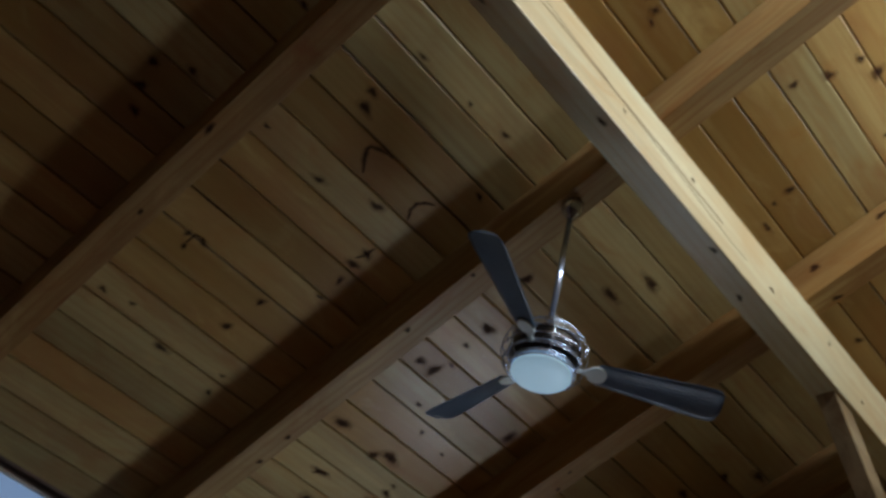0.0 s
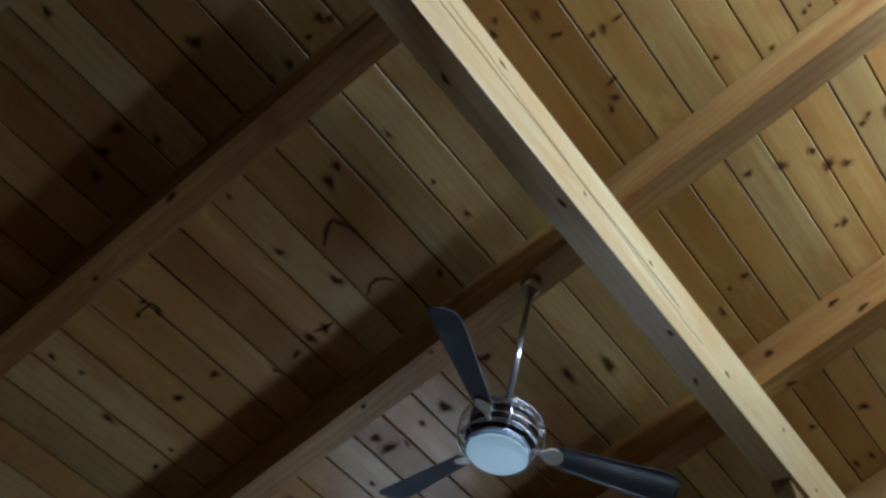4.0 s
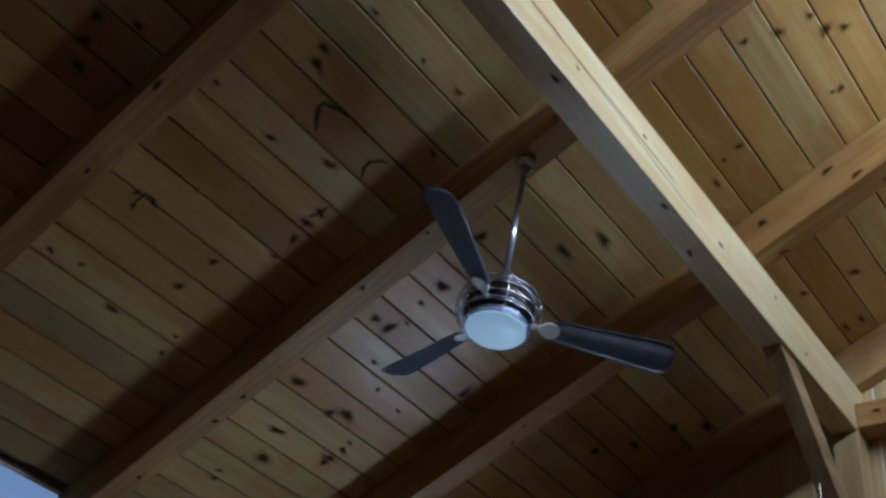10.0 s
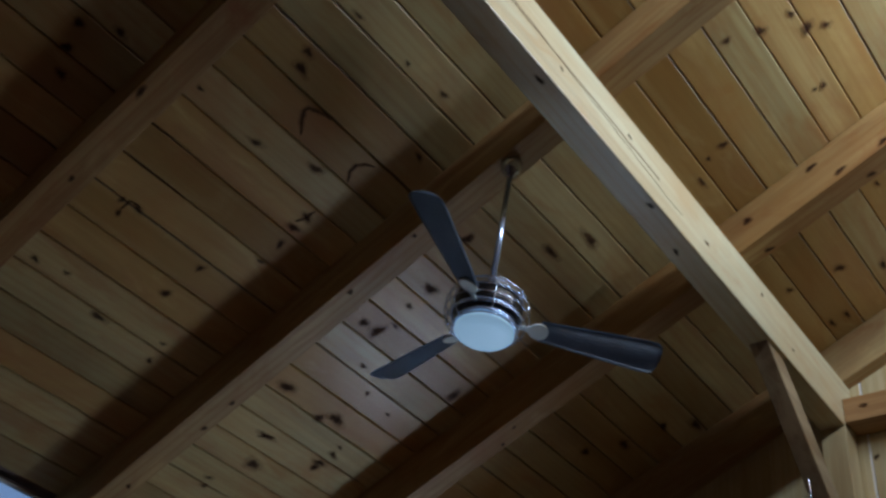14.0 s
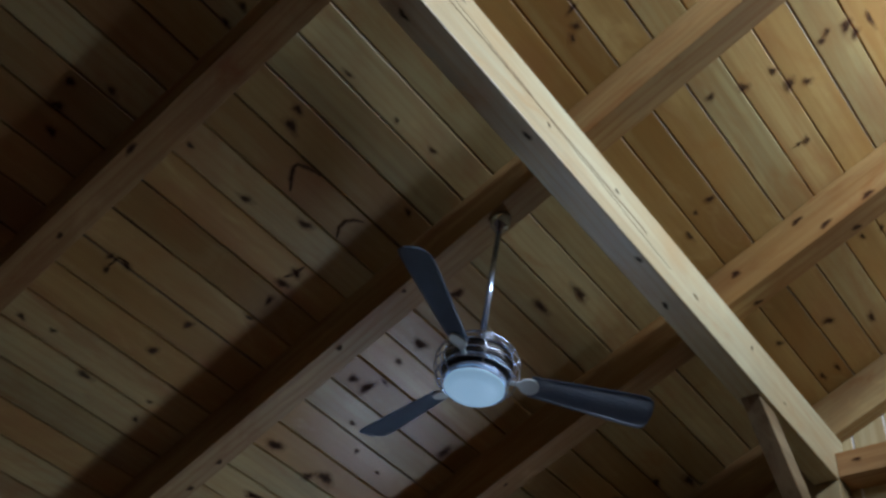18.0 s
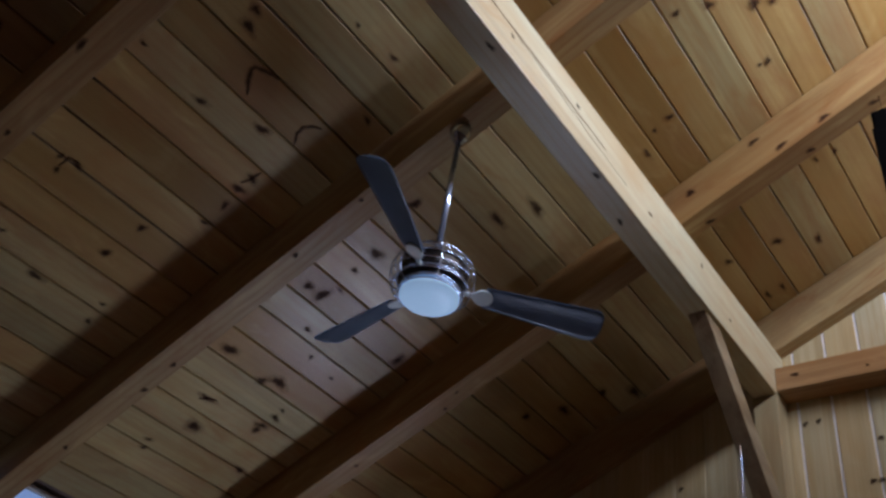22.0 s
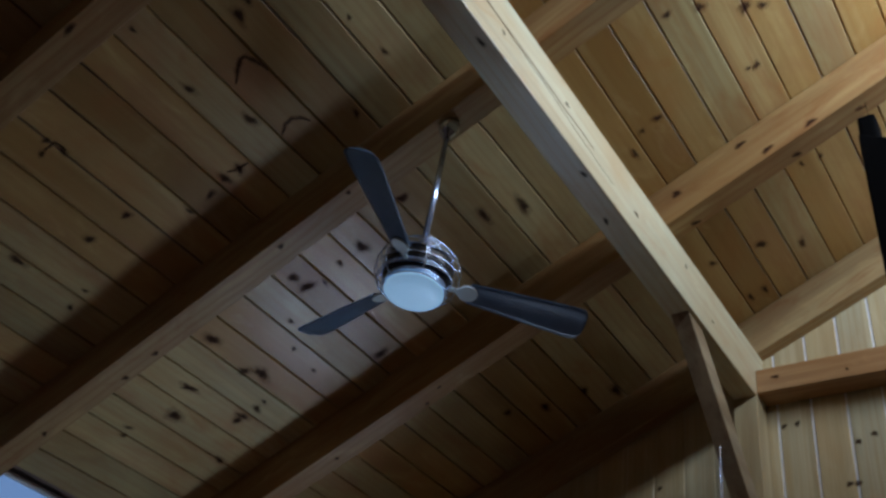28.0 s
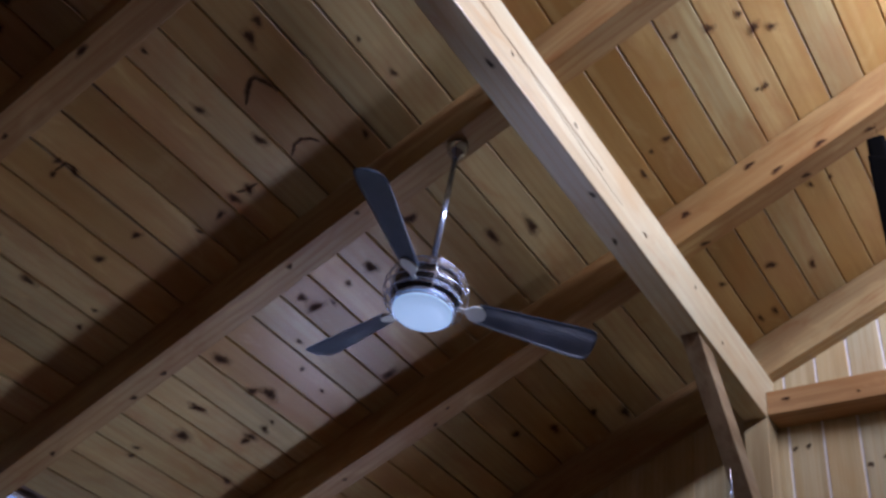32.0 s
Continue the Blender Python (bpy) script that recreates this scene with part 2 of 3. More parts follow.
CRACK = plain("open crack", (0.24, 0.17, 0.095), 0.9)
FLOORMAT = plain("red brown wood floor", (0.35, 0.205, 0.155), 0.45, 0.0, 0.3, 2.0)
PLASTER = plain("brown stained wall panelling", (0.25, 0.18, 0.14), 0.7)
GROUND = plain("meadow ground", (0.10, 0.13, 0.05), 0.9, 0.0, 0.4, 0.3)
FROST, _nt, _b = base("frosted glass disc", 0.35, 0.0, (0.62, 0.80, 0.86))
_b.inputs["Transmission Weight"].default_value = 0.0
# weak blue glow stands in for window light reflected by the unlit disc
_b.inputs["Emission Color"].default_value = (0.50, 0.80, 1.0, 1)
_b.inputs["Emission Strength"].default_value = 0.33
GLASS, _nt, _b = base("window glass", 0.02, 0.0, (1, 1, 1))
_b.inputs["Transmission Weight"].default_value = 1.0


# ---- building helpers ----
def mesh_from(bm, material, smooth=False):
    me = bpy.data.meshes.new("mesh")
    bm.normal_update()
    bm.to_mesh(me)
    bm.free()
    for mm in (material if isinstance(material, (list, tuple)) else [material]):
        me.materials.append(mm)
    if smooth:
        for p in me.polygons:
            p.use_smooth = True
    return me


def part(name, bm, material, parent=None, label="", m=None, smooth=False):
    me = bm if isinstance(bm, bpy.types.Mesh) else mesh_from(bm, material, smooth)
    me.name = name
    ob = new(name, me)
    if parent is not None:
        ob.parent = parent
    if m is not None:
        ob.matrix_basis = m
    if label:
        ob["label"] = label
    return ob


def empty(name, m=None):
    ob = new(name)
    ob.empty_display_size = 0.1
    if m is not None:
        ob.matrix_basis = m
    return ob


def box(bm, x0, x1, y0, y1, z0, z1):
    vs = [bm.verts.new((x, y, z)) for x in (x0, x1) for y in (y0, y1) for z in (z0, z1)]
    fs = [(0, 1, 3, 2), (4, 6, 7, 5), (0, 4, 5, 1), (2, 3, 7, 6), (0, 2, 6, 4), (1, 5, 7, 3)]
    return [bm.faces.new([vs[i] for i in f]) for f in fs]


def bevel(bm, w, seg=2):
    bmesh.ops.bevel(bm, geom=bm.edges[:], offset=w, segments=seg, affect="EDGES", profile=0.6)
    return bm


def timber(length, w, h, edge=0.008):
    """A sawn timber: length along local y from 0, width along x (centred), height along z from 0 down."""
    bm = bmesh.new()
    box(bm, -w / 2, w / 2, 0, length, -h, 0)
    bevel(bm, edge)
    return bm


def lathe(profile, seg=40, cap=False):
    """A turned piece round local z from (radius, height) pairs."""
    bm = bmesh.new()
    rings = []
    for r, z in profile:
        rings.append([bm.verts.new((r * math.cos(2 * math.pi * i / seg), r * math.sin(2 * math.pi * i / seg), z)) for i in range(seg)])
    for a, c in zip(rings, rings[1:]):
        for i in range(seg):
            j = (i + 1) % seg
            bm.faces.new((a[i], a[j], c[j], c[i]))
    if cap:
        bm.faces.new(rings[0][::-1])
        bm.faces.new(rings[-1])
    return bm


def torus(R, r, z=0.0, seg=56, sub=8):
    bm = bmesh.new()
    rings = []
    for i in range(seg):
        a = 2 * math.pi * i / seg
        rings.append([bm.verts.new(((R + r * math.cos(q)) * math.cos(a), (R + r * math.cos(q)) * math.sin(a), z + r * math.sin(q)))
                      for q in (2 * math.pi * k / sub for k in range(sub))])
    for i in range(seg):
        a, c = rings[i], rings[(i + 1) % seg]
        for k in range(sub):
            j = (k + 1) % sub
            bm.faces.new((a[k], c[k], c[j], a[j]))
    return bm


def tube(points, r, sub=8):
    """A bent wire through points."""
    bm = bmesh.new()
    pts = [Vector(q) for q in points]
    rings = []
    for i, q in enumerate(pts):
        d = (pts[min(i + 1, len(pts) - 1)] - pts[max(i - 1, 0)]).normalized()
        side = d.cross(Vector((0.3, 0.5, 0.81))).normalized()
        up = side.cross(d)
        rings.append([bm.verts.new(q + r * (math.cos(a) * side + math.sin(a) * up)) for a in (2 * math.pi * k / sub for k in range(sub))])
    for a, c in zip(rings, rings[1:]):
        for k in range(sub):
            j = (k + 1) % sub
            bm.faces.new((a[k], a[j], c[j], c[k]))
    bm.faces.new(rings[0][::-1])
    bm.faces.new(rings[-1])
    return bm


# ---- structure: ceiling ----
# local frame of the roof: u up the slope, y along the boards, z square out of the room
ROOF = Matrix.Translation(EYE) @ Matrix.Rotation(-SLOPE, 4, "Y") @ Matrix.Translation((0, 0, DIST))
U0 = 0.143
U_LOW, U_HIGH = (X_LOW + DIST * SL[1]) / SL[0], (X_HIGH + DIST * SL[1]) / SL[0]


def ceiling_boards():
    bm = bmesh.new()
    rng = random.Random(5)
    k_low, k_high = math.ceil((U_LOW - 0.1 - U0) / PITCH), math.ceil((U_HIGH + 0.2 - U0) / PITCH)
    v, gap = 0.0055, 0.0021
    for k in range(k_low, k_high):
        a, c = U0 + PITCH * k + gap, U0 + PITCH * (k + 1) - gap
        y = Y_BACK - 0.2 - rng.uniform(0, 2)
        while y < Y_END + 0.2:
            y2 = rng.choice([q + RAFTER_W / 2 for q in RAFTER_Y if q > y + 2.3] or [Y_END + 0.3])
            dz = rng.uniform(-0.0012, 0.0012)
            prof = [(a, v), (a + v, dz), (c - v, dz), (c, v), (c, 0.022), (a, 0.022)]
            lo = [bm.verts.new((u, y + 0.0008, z)) for u, z in prof]
            hi = [bm.verts.new((u, y2 - 0.0008, z)) for u, z in prof]
            bare = rng.random() < (0.45 if k >= 0 else 0.15)        # the shrunk joint shows unstained wood on one edge
            for i in range(6):
                j = (i + 1) % 6
                bm.faces.new((lo[i], lo[j], hi[j], hi[i])).material_index = 2 if bare and i == 2 else 0
            bm.faces.new(lo[::-1])
            bm.faces.new(hi)
            y = y2
    return bm


# single dark knots: along the slope, along the boards, half size across, half size along
KNOTS_LOW_FIRST = [(-1.19, -0.11, 0.018, 0.025), (-0.86, 0.31, 0.028, 0.038), (-1.33, 0.36, 0.018, 0.025), (-1.44, 0.39, 0.018, 0.030), (-1.54, 0.44, 0.021, 0.020), (-1.25, 0.49, 0.018, 0.025), (-0.44, 0.54, 0.019, 0.021), (-0.41, 0.57, 0.015, 0.019), (-0.52, 0.57, 0.013, 0.014), (-0.65, 0.60, 0.017, 0.024), (-0.74, 0.60, 0.013, 0.019), (-1.38, 0.69, 0.014, 0.030)]
KNOTS_LOW_FAN = [(-0.79, 1.04, 0.020, 0.025), (-0.86, 1.07, 0.025, 0.035), (-1.23, 1.17, 0.016, 0.034), (-1.14, 1.44, 0.021, 0.034), (-1.21, 0.85, 0.011, 0.015), (-0.54, 1.07, 0.011, 0.027), (-1.52, 1.60, 0.025, 0.016), (-1.42, 1.58, 0.022, 0.035), (-1.34, 1.59, 0.020, 0.027), (-2.30, 0.89, 0.015, 0.020), (-2.27, 1.03, 0.013, 0.014), (-2.37, 1.28, 0.019, 0.035), (-1.81, 1.04, 0.015, 0.024), (-1.82, 0.96, 0.015, 0.016), (-2.07, 1.41, 0.023, 0.023), (-1.86, 1.43, 0.023, 0.017), (-2.30, 1.59, 0.011, 0.018), (-2.42, 1.61, 0.019, 0.015), (-1.88, 0.99, 0.022, 0.011), (-0.51, 1.57, 0.012, 0.021), (-0.53, 1.36, 0.009, 0.015), (-1.65, 1.60, 0.010, 0.025), (-0.78, 1.72, 0.014, 0.024)]
KNOTS_HIGH_FIRST = [(0.08, 0.99, 0.011, 0.014), (0.04, 1.03, 0.015, 0.019), (0.22, 1.08, 0.015, 0.022), (0.40, 1.30, 0.016, 0.020), (0.35, 1.29, 0.016, 0.017), (0.23, 1.19, 0.011, 0.012), (0.25, 1.20, 0.011, 0.010), (0.31, 1.50, 0.028, 0.013), (0.28, 1.57, 0.018, 0.023), (0.24, 1.60, 0.014, 0.018), (0.70, 1.71, 0.019, 0.013), (0.91, 1.83, 0.012, 0.016), (1.09, 1.79, 0.010, 0.014), (1.12, 1.78, 0.007, 0.011), (0.47, 1.30, 0.020, 0.010)]
KNOTS_HIGH_FAN = [(0.55, 2.26, 0.018, 0.022), (0.69, 2.33, 0.023, 0.025), (0.93, 2.52, 0.021, 0.023), (0.79, 2.78, 0.016, 0.021), (0.75, 2.77, 0.011, 0.012), (0.28, 2.70, 0.021, 0.023), (0.19, 2.71, 0.011, 0.018), (0.10, 2.80, 0.013, 0.030), (1.07, 2.40, 0.018, 0.020), (1.11, 2.38, 0.016, 0.017), (1.19, 2.42, 0.032, 0.026), (1.21, 2.48, 0.024, 0.024), (1.29, 2.47, 0.013, 0.042), (0.86, 2.47, 0.029, 0.026), (0.83, 2.36, 0.013, 0.026)]
KNOTS_HIGH_SECOND = [(0.38, 3.82, 0.028, 0.028), (0.57, 3.99, 0.016, 0.042), (0.27, 4.15, 0.016, 0.032), (0.18, 4.14, 0.016, 0.032), (0.11, 3.74, 0.018, 0.024), (0.76, 3.48, 0.012, 0.020), (0.86, 3.51, 0.012, 0.020)]
KNOTS_LOW_SECOND = [(-2.11, 2.22, 0.033, 0.043), (-2.61, 2.46, 0.042, 0.037), (-2.42, 2.37, 0.018, 0.048), (-2.15, 2.49, 0.029, 0.032), (-2.10, 2.57, 0.035, 0.045), (-1.56, 2.30, 0.046, 0.027), (-1.57, 2.21, 0.027, 0.023), (-2.29, 2.74, 0.021, 0.026), (-2.23, 2.73, 0.012, 0.016), (-1.58, 2.92, 0.040, 0.032), (-0.90, 2.21, 0.030, 0.025), (-1.21, 2.30, 0.031, 0.038), (-1.87, 2.56, 0.014, 0.016)]
KNOTS_LOW_THIRD = [(-1.90, 2.75, 0.012, 0.016), (-2.38, 2.73, 0.018, 0.043), (-0.66, 2.57, 0.021, 0.049), (-0.48, 2.66, 0.021, 0.064), (-2.83, 2.35, 0.015, 0.024), (-2.89, 2.37, 0.015, 0.020), (-2.70, 2.89, 0.019, 0.035), (-1.76, 2.41, 0.014, 0.018), (-1.48, 2.34, 0.011, 0.024), (-2.42, 2.73, 0.024, 0.027), (-1.35, 2.30, 0.016, 0.017), (-1.20, 2.52, 0.032, 0.030)]
KNOTS_LOW_LAST = [(-1.15, 3.98, 0.026, 0.036), (-0.91, 4.04, 0.026, 0.032), (-1.34, 3.84, 0.019, 0.028), (-0.77, 4.19, 0.033, 0.051)]
# bark streaks and gaping joints: half width, then the line along the slope and along the boards
STREAKS = [
    (0.021, [(-1.073, 1.279), (-1.03, 1.24), (-0.985, 1.212), (-0.962, 1.212), (-0.945, 1.25), (-0.93, 1.32)]),
    (0.017, [(-1.096, 1.588), (-1.049, 1.556), (-1.009, 1.552), (-0.977, 1.576), (-0.953, 1.616)]),
    (0.019, [(-1.391, 1.561), (-1.344, 1.584), (-1.287, 1.591)]),
    (0.019, [(-1.863, 0.984), (-1.802, 0.987), (-1.795, 1.042)]),
    (0.010, [(-1.634, 0.74), (-1.637, 0.88), (-1.635, 1.02), (-1.637, 1.14)]),
    (0.009, [(-1.457, 0.74), (-1.46, 0.84), (-1.458, 0.97)]),
    (0.019, [(-2.45, 2.34), (-2.42, 2.37), (-2.40, 2.42)]),
]


def knot_disc(bm, uv, m, a, c, rng, grow=1.7, edge=1.0):
    """One knot as a thin irregular scale on the board's face; its plane is that of m."""
    n = 14
    mid = bm.verts.new(m @ Vector((0, 0, 0)))
    ph = rng.uniform(0, 6.28)
    ring = []
    for i in range(n):
        q = 2 * math.pi * i / n
        r = 1 + 0.2 * math.sin(2 * q + ph) + 0.14 * math.sin(3 * q + 2 * ph) + rng.uniform(-0.12, 0.12)
        ring.append((bm.verts.new(m @ Vector((a * grow * r * math.cos(q), c * grow * r * math.sin(q), 0))), (edge * math.cos(q), edge * math.sin(q))))
    for i in range(n):
        p, q = ring[i], ring[(i + 1) % n]
        f = bm.faces.new((mid, q[0], p[0]))
        f.material_index = 1
        for lp, co in zip(f.loops, ((0, 0), q[1], p[1])):
            lp[uv].uv = co

def streak(bm, uv, line, w):
    """A curved dark bark streak on the boards."""
    rows = []
    for i, (u, y) in enumerate(line):
        p, q = line[max(i - 1, 0)], line[min(i + 1, len(line) - 1)]
        d = Vector((q[0] - p[0], q[1] - p[1])).normalized()
        end = 0.35 if i in (0, len(line) - 1) else 1.0
        rows.append([bm.verts.new((u - d.y * w * k * end, y + d.x * w * k * end, -0.0026)) for k in (-1, 0, 1)])
    for a, c in zip(rows, rows[1:]):
        for k in (0, 1):
            f = bm.faces.new((a[k], a[k + 1], c[k + 1], c[k]))
            f.material_index = 1
            r = (1.0, 0.12, 1.0)
            for lp, v in zip(f.loops, (r[k], r[k + 1], r[k + 1], r[k])):
                lp[uv].uv = (v, 0.0)


bm = ceiling_boards()
uv = bm.loops.layers.uv.new("knot")
rng = random.Random(9)
for group in (KNOTS_LOW_FIRST, KNOTS_LOW_FAN, KNOTS_HIGH_FIRST, KNOTS_HIGH_FAN, KNOTS_HIGH_SECOND, KNOTS_LOW_SECOND, KNOTS_LOW_THIRD, KNOTS_LOW_LAST):
    for u, y, a, c in group:
        knot_disc(bm, uv, Matrix.Translation((u, y, -0.0025)), a, c, rng)
for w, line in STREAKS:
    streak(bm, uv, line, w)
ceiling = part("ceiling", bm, [BOARD, KNOT, RAW], m=ROOF)
tagged(ceiling, "sloping ceiling of varnished knotty pine boards with grooved joints", "ceiling", kind="structure")
bm = bmesh.new()
box(bm, U_LOW - 0.05, U_HIGH + 0.3, Y_BACK - 0.4, Y_END + 0.4, 0.03, 0.15)
tagged(part("roof_deck", bm, PLASTER, m=ROOF), "plain roof deck over the boards", "roof", kind="structure")

# rafters under the boards, square to them
rafters = []
for i, y in enumerate(RAFTER_Y):
    start = 0.0 if i == 2 else U_LOW - 0.05     # one rafter stops at the beam, where the header joins
    bm = timber(U_HIGH + 0.1 - start, RAFTER_W, RAFTER_H - 0.004, 0.004)
    m = ROOF @ pose(start, y + RAFTER_W / 2, -0.002, 0, 0, -90)
    ob = part("rafter", bm, TIMBER, m=m)
    tagged(ob, "reddish stained pine rafter under the ceiling boards", "rafter", group="ceiling rafters")
    rafters.append(ob)


def knot_part(parent, m, a, c, rng):
    """A dark knot on a timber's face."""
    bm = bmesh.new()
    uv = bm.loops.layers.uv.new("knot")
    knot_disc(bm, uv, Matrix(), a, c, rng, 1.15, 0.62)
    for f in bm.faces:
        f.material_index = 0
    return part("knot", bm, KNOT, parent, "", parent.matrix_basis.inverted() @ m)


rng = random.Random(21)
for x, drop in ((-0.989, 0.07), (-0.652, 0.218), (-0.862, 0.205), (-1.318, 0.105)):
    place = Matrix.Translation((x, RAFTER_Y[5] - 0.002, roof(x, drop))) @ pose(0, 0, 0, 90, -math.degrees(SLOPE), 0)
    knot_part(rafters[5], place, 0.029, 0.02, rng)
for x, y in ((-1.37, 3.172), (-0.86, 3.17), (-0.55, 3.15)):
    place = ROOF @ Matrix.Translation(((x + DIST * SL[1]) / SL[0], y, -RAFTER_H - 0.002))
    knot_part(rafters[5], place, 0.024, 0.015, rng)
for k, u, y, a, c in ((4, -2.2, 1.941, 0.016, 0.014), (4, -2.403, 1.95, 0.02, 0.011), (4, -2.918, 1.93, 0.016, 0.013), (4, -1.386, 1.885, 0.02, 0.012),
                      (4, -0.991, 1.872, 0.014, 0.01), (3, -1.288, 0.648, 0.03, 0.014), (3, -1.75, 0.70, 0.014, 0.012),
                      (5, -1.397, 3.126, 0.013, 0.01), (5, -1.512, 3.176, 0.013, 0.011), (5, -2.1, 3.14, 0.015, 0.012)):
    knot_part(rafters[k], ROOF @ Matrix.Translation((u, y, -RAFTER_H - 0.002)), a, c, rng)

# wide pale header that runs slightly askew from the eave to the beam
bm = timber(3.3, 0.45, 0.24, 0.006)
m = ROOF @ pose(-3.4, -0.675, -0.002, 0, 0, -83.6)
tagged(part("header", bm, BEAMWOOD, m=m), "wide pale timber header under the ceiling boards", "beam")

# main beam under the rafters
TOP = roof(BEAM_X[1], RAFTER_H)
BOT = EYE[2] + 2.66
bm = timber(Y_END - Y_BACK, BEAM_X[1] - BEAM_X[0], TOP - BOT - 0.002, 0.006)
beam = part("beam", bm, BEAMWOOD, m=Matrix.Translation((sum(BEAM_X) / 2, Y_BACK, TOP - 0.002)))
tagged(beam, "long pale timber beam carrying the rafters", "beam")

rng = random.Random(3)
pts = [(BEAM_X[1] - sum(BEAM_X) / 2 - 0.0005, y - Y_BACK, -0.16 + 0.012 * math.sin(y * 1.3) + rng.uniform(-0.003, 0.003)) for y in np.arange(-1.2, 2.4, 0.06)]
part("check", tube(pts, 0.0026, 6), CRACK, beam, "long drying crack")
pts = [(BEAM_X[1] - sum(BEAM_X) / 2 - 0.0005, y - Y_BACK, -0.10 - 0.05 * (y - 0.6) + 0.010 * math.sin(y * 2.1) + rng.uniform(-0.004, 0.004)) for y in np.arange(0.5, 2.6, 0.07)]
part("check", tube(pts, 0.0018, 6), CRACK, beam, "wavy drying crack")
for y, dz, a, c in ((1.05, 0.07, 0.03, 0.008), (1.62, 0.2, 0.012, 0.01), (2.1, 0.12, 0.02, 0.009), (2.75, 0.2, 0.02, 0.012), (3.3, 0.1, 0.014, 0.012), (3.62, 0.22, 0.012, 0.01)):
    knot_part(beam, Matrix.Translation((BEAM_X[1] + 0.002, y, TOP - dz)) @ pose(0, 0, 0, 90, 0, 90), a, c, rng)
for y, x in ((1.55, -1.41), (2.32, -1.40), (2.62, -1.45), (0.9, -1.46)):
    knot_part(beam, Matrix.Translation((x, y, BOT - 0.002)) @ pose(0, 0, 0, 0, 0, 90), 0.024, 0.011, rng)

# unseen light stops added between rafters on the beam's far edge, slot left above
for y0, y1 in zip(RAFTER_Y[:-1], RAFTER_Y[1:]):
    bm = bmesh.new()
    box(bm, BEAM_X[0] - sum(BEAM_X) / 2 + 0.004, BEAM_X[0] - sum(BEAM_X) / 2 + 0.045, y0 + RAFTER_W / 2 + 0.003 - Y_BACK, y1 - RAFTER_W / 2 - 0.003 - Y_BACK, 0.003, 0.1)
    bevel(bm, 0.004)
    part("blocking", bm, TIMBER, beam)

# post, brace and girt at the end wall
POST_Y = 4.215
bm = bmesh.new()
box(bm, -0.065, 0.065, 0, BOT - 0.002, 0, Y_END - POST_Y)
bevel(bm, 0.005)
post = part("post", bm, POSTWOOD, m=Matrix.Translation((sum(BEAM_X) / 2, Y_END, 0)) @ pose(0, 0, 0, 90, 0, 0))
tagged(post, "pale squared timber post against the end wall", "post")

bm = bmesh.new()
pts = []
# the brace's outline in the beam's plane: cut level at the beam, plumb at the post
for x in (-1.482, -1.392):
    o1 = bm.verts.new((x, 3.365, BOT))
    o2 = bm.verts.new((x, 3.53, BOT))
    o3 = bm.verts.new((x, POST_Y, EYE[2] + 2.045))
    o4 = bm.verts.new((x, POST_Y, EYE[2] + 1.86))
    pts.append((o1, o2, o3, o4))
bm.faces.new(pts[0])
bm.faces.new(pts[1][::-1])
for i in range(4):
    j = (i + 1) % 4
    bm.faces.new((pts[0][j], pts[0][i], pts[1][i], pts[1][j]))
bmesh.ops.recalc_face_normals(bm, faces=bm.faces)
bevel(bm, 0.004)
tagged(part("brace", bm, BRACEWOOD), "slanting timber knee brace between post and beam", "brace")

bm = timber(X_HIGH - BEAM_X[1] - 0.002, Y_END - POST_Y - 0.006, 0.144, 0.006)
girt = part("girt", bm, GIRTWOOD, m=Matrix.Translation((BEAM_X[1] + 0.001, (Y_END + POST_Y) / 2 + 0.003, EYE[2] + 2.821)) @ pose(0, 0, 0, 0, 0, -90))
knot_part(girt, Matrix.Translation((-1.265, POST_Y + 0.002, EYE[2] + 2.755)) @ pose(0, 0, 0, 90, 0, 0), 0.022, 0.014, rng)
knot_part(girt, Matrix.Translation((-0.9, POST_Y + 0.002, EYE[2] + 2.72)) @ pose(0, 0, 0, 90, 0, 0), 0.011, 0.008, rng)
tagged(girt, "horizontal orange stained timber girt along the end wall", "girt")

# ---- walls ----
def wall_with_hole(name, axis, across, along, height, hole, label):
    """A wall with one opening: across is its thickness range, along its length range; hole is from, to, sill, head."""
    bm = bmesh.new()
    a, c = along
    h0, h1, z0, z1 = hole
    for p, q, lo, hi in ((a, h0, 0, height), (h1, c, 0, height), (h0, h1, 0, z0), (h0, h1, z1, height)):
        if axis == "x":
            box(bm, p, q, *across, lo, hi)
        else:
            box(bm, *across, p, q, lo, hi)
    return tagged(part(name, bm, PLASTER), label, "wall", kind="structure")


SPAN_X, SPAN_Y = (X_LOW - 0.2, X_HIGH + 0.2), (Y_BACK - 0.2, Y_END + 0.2)
wall_end = wall_with_hole("wall_end", "x", (Y_END + 0.028, Y_END + 0.2), SPAN_X, 6.6, ENDWIN, "end wall clad with upright pine boards")
wall_with_hole("wall_eave", "y", (X_LOW - 0.08, X_LOW), SPAN_Y, roof(X_LOW) - 0.01, EAVE, "low eave wall with a wide window under the ceiling")
wall_with_hole("wall_high", "y", (X_HIGH, X_HIGH + 0.2), SPAN_Y, roof(X_HIGH) - 0.03, CLERE, "tall wall with a row of high windows")
bm = bmesh.new()
box(bm, *SPAN_X, Y_BACK - 0.2, Y_BACK, 0, 6.6)
tagged(part("wall_back", bm, PLASTER), "plain back wall", "wall", kind="structure")

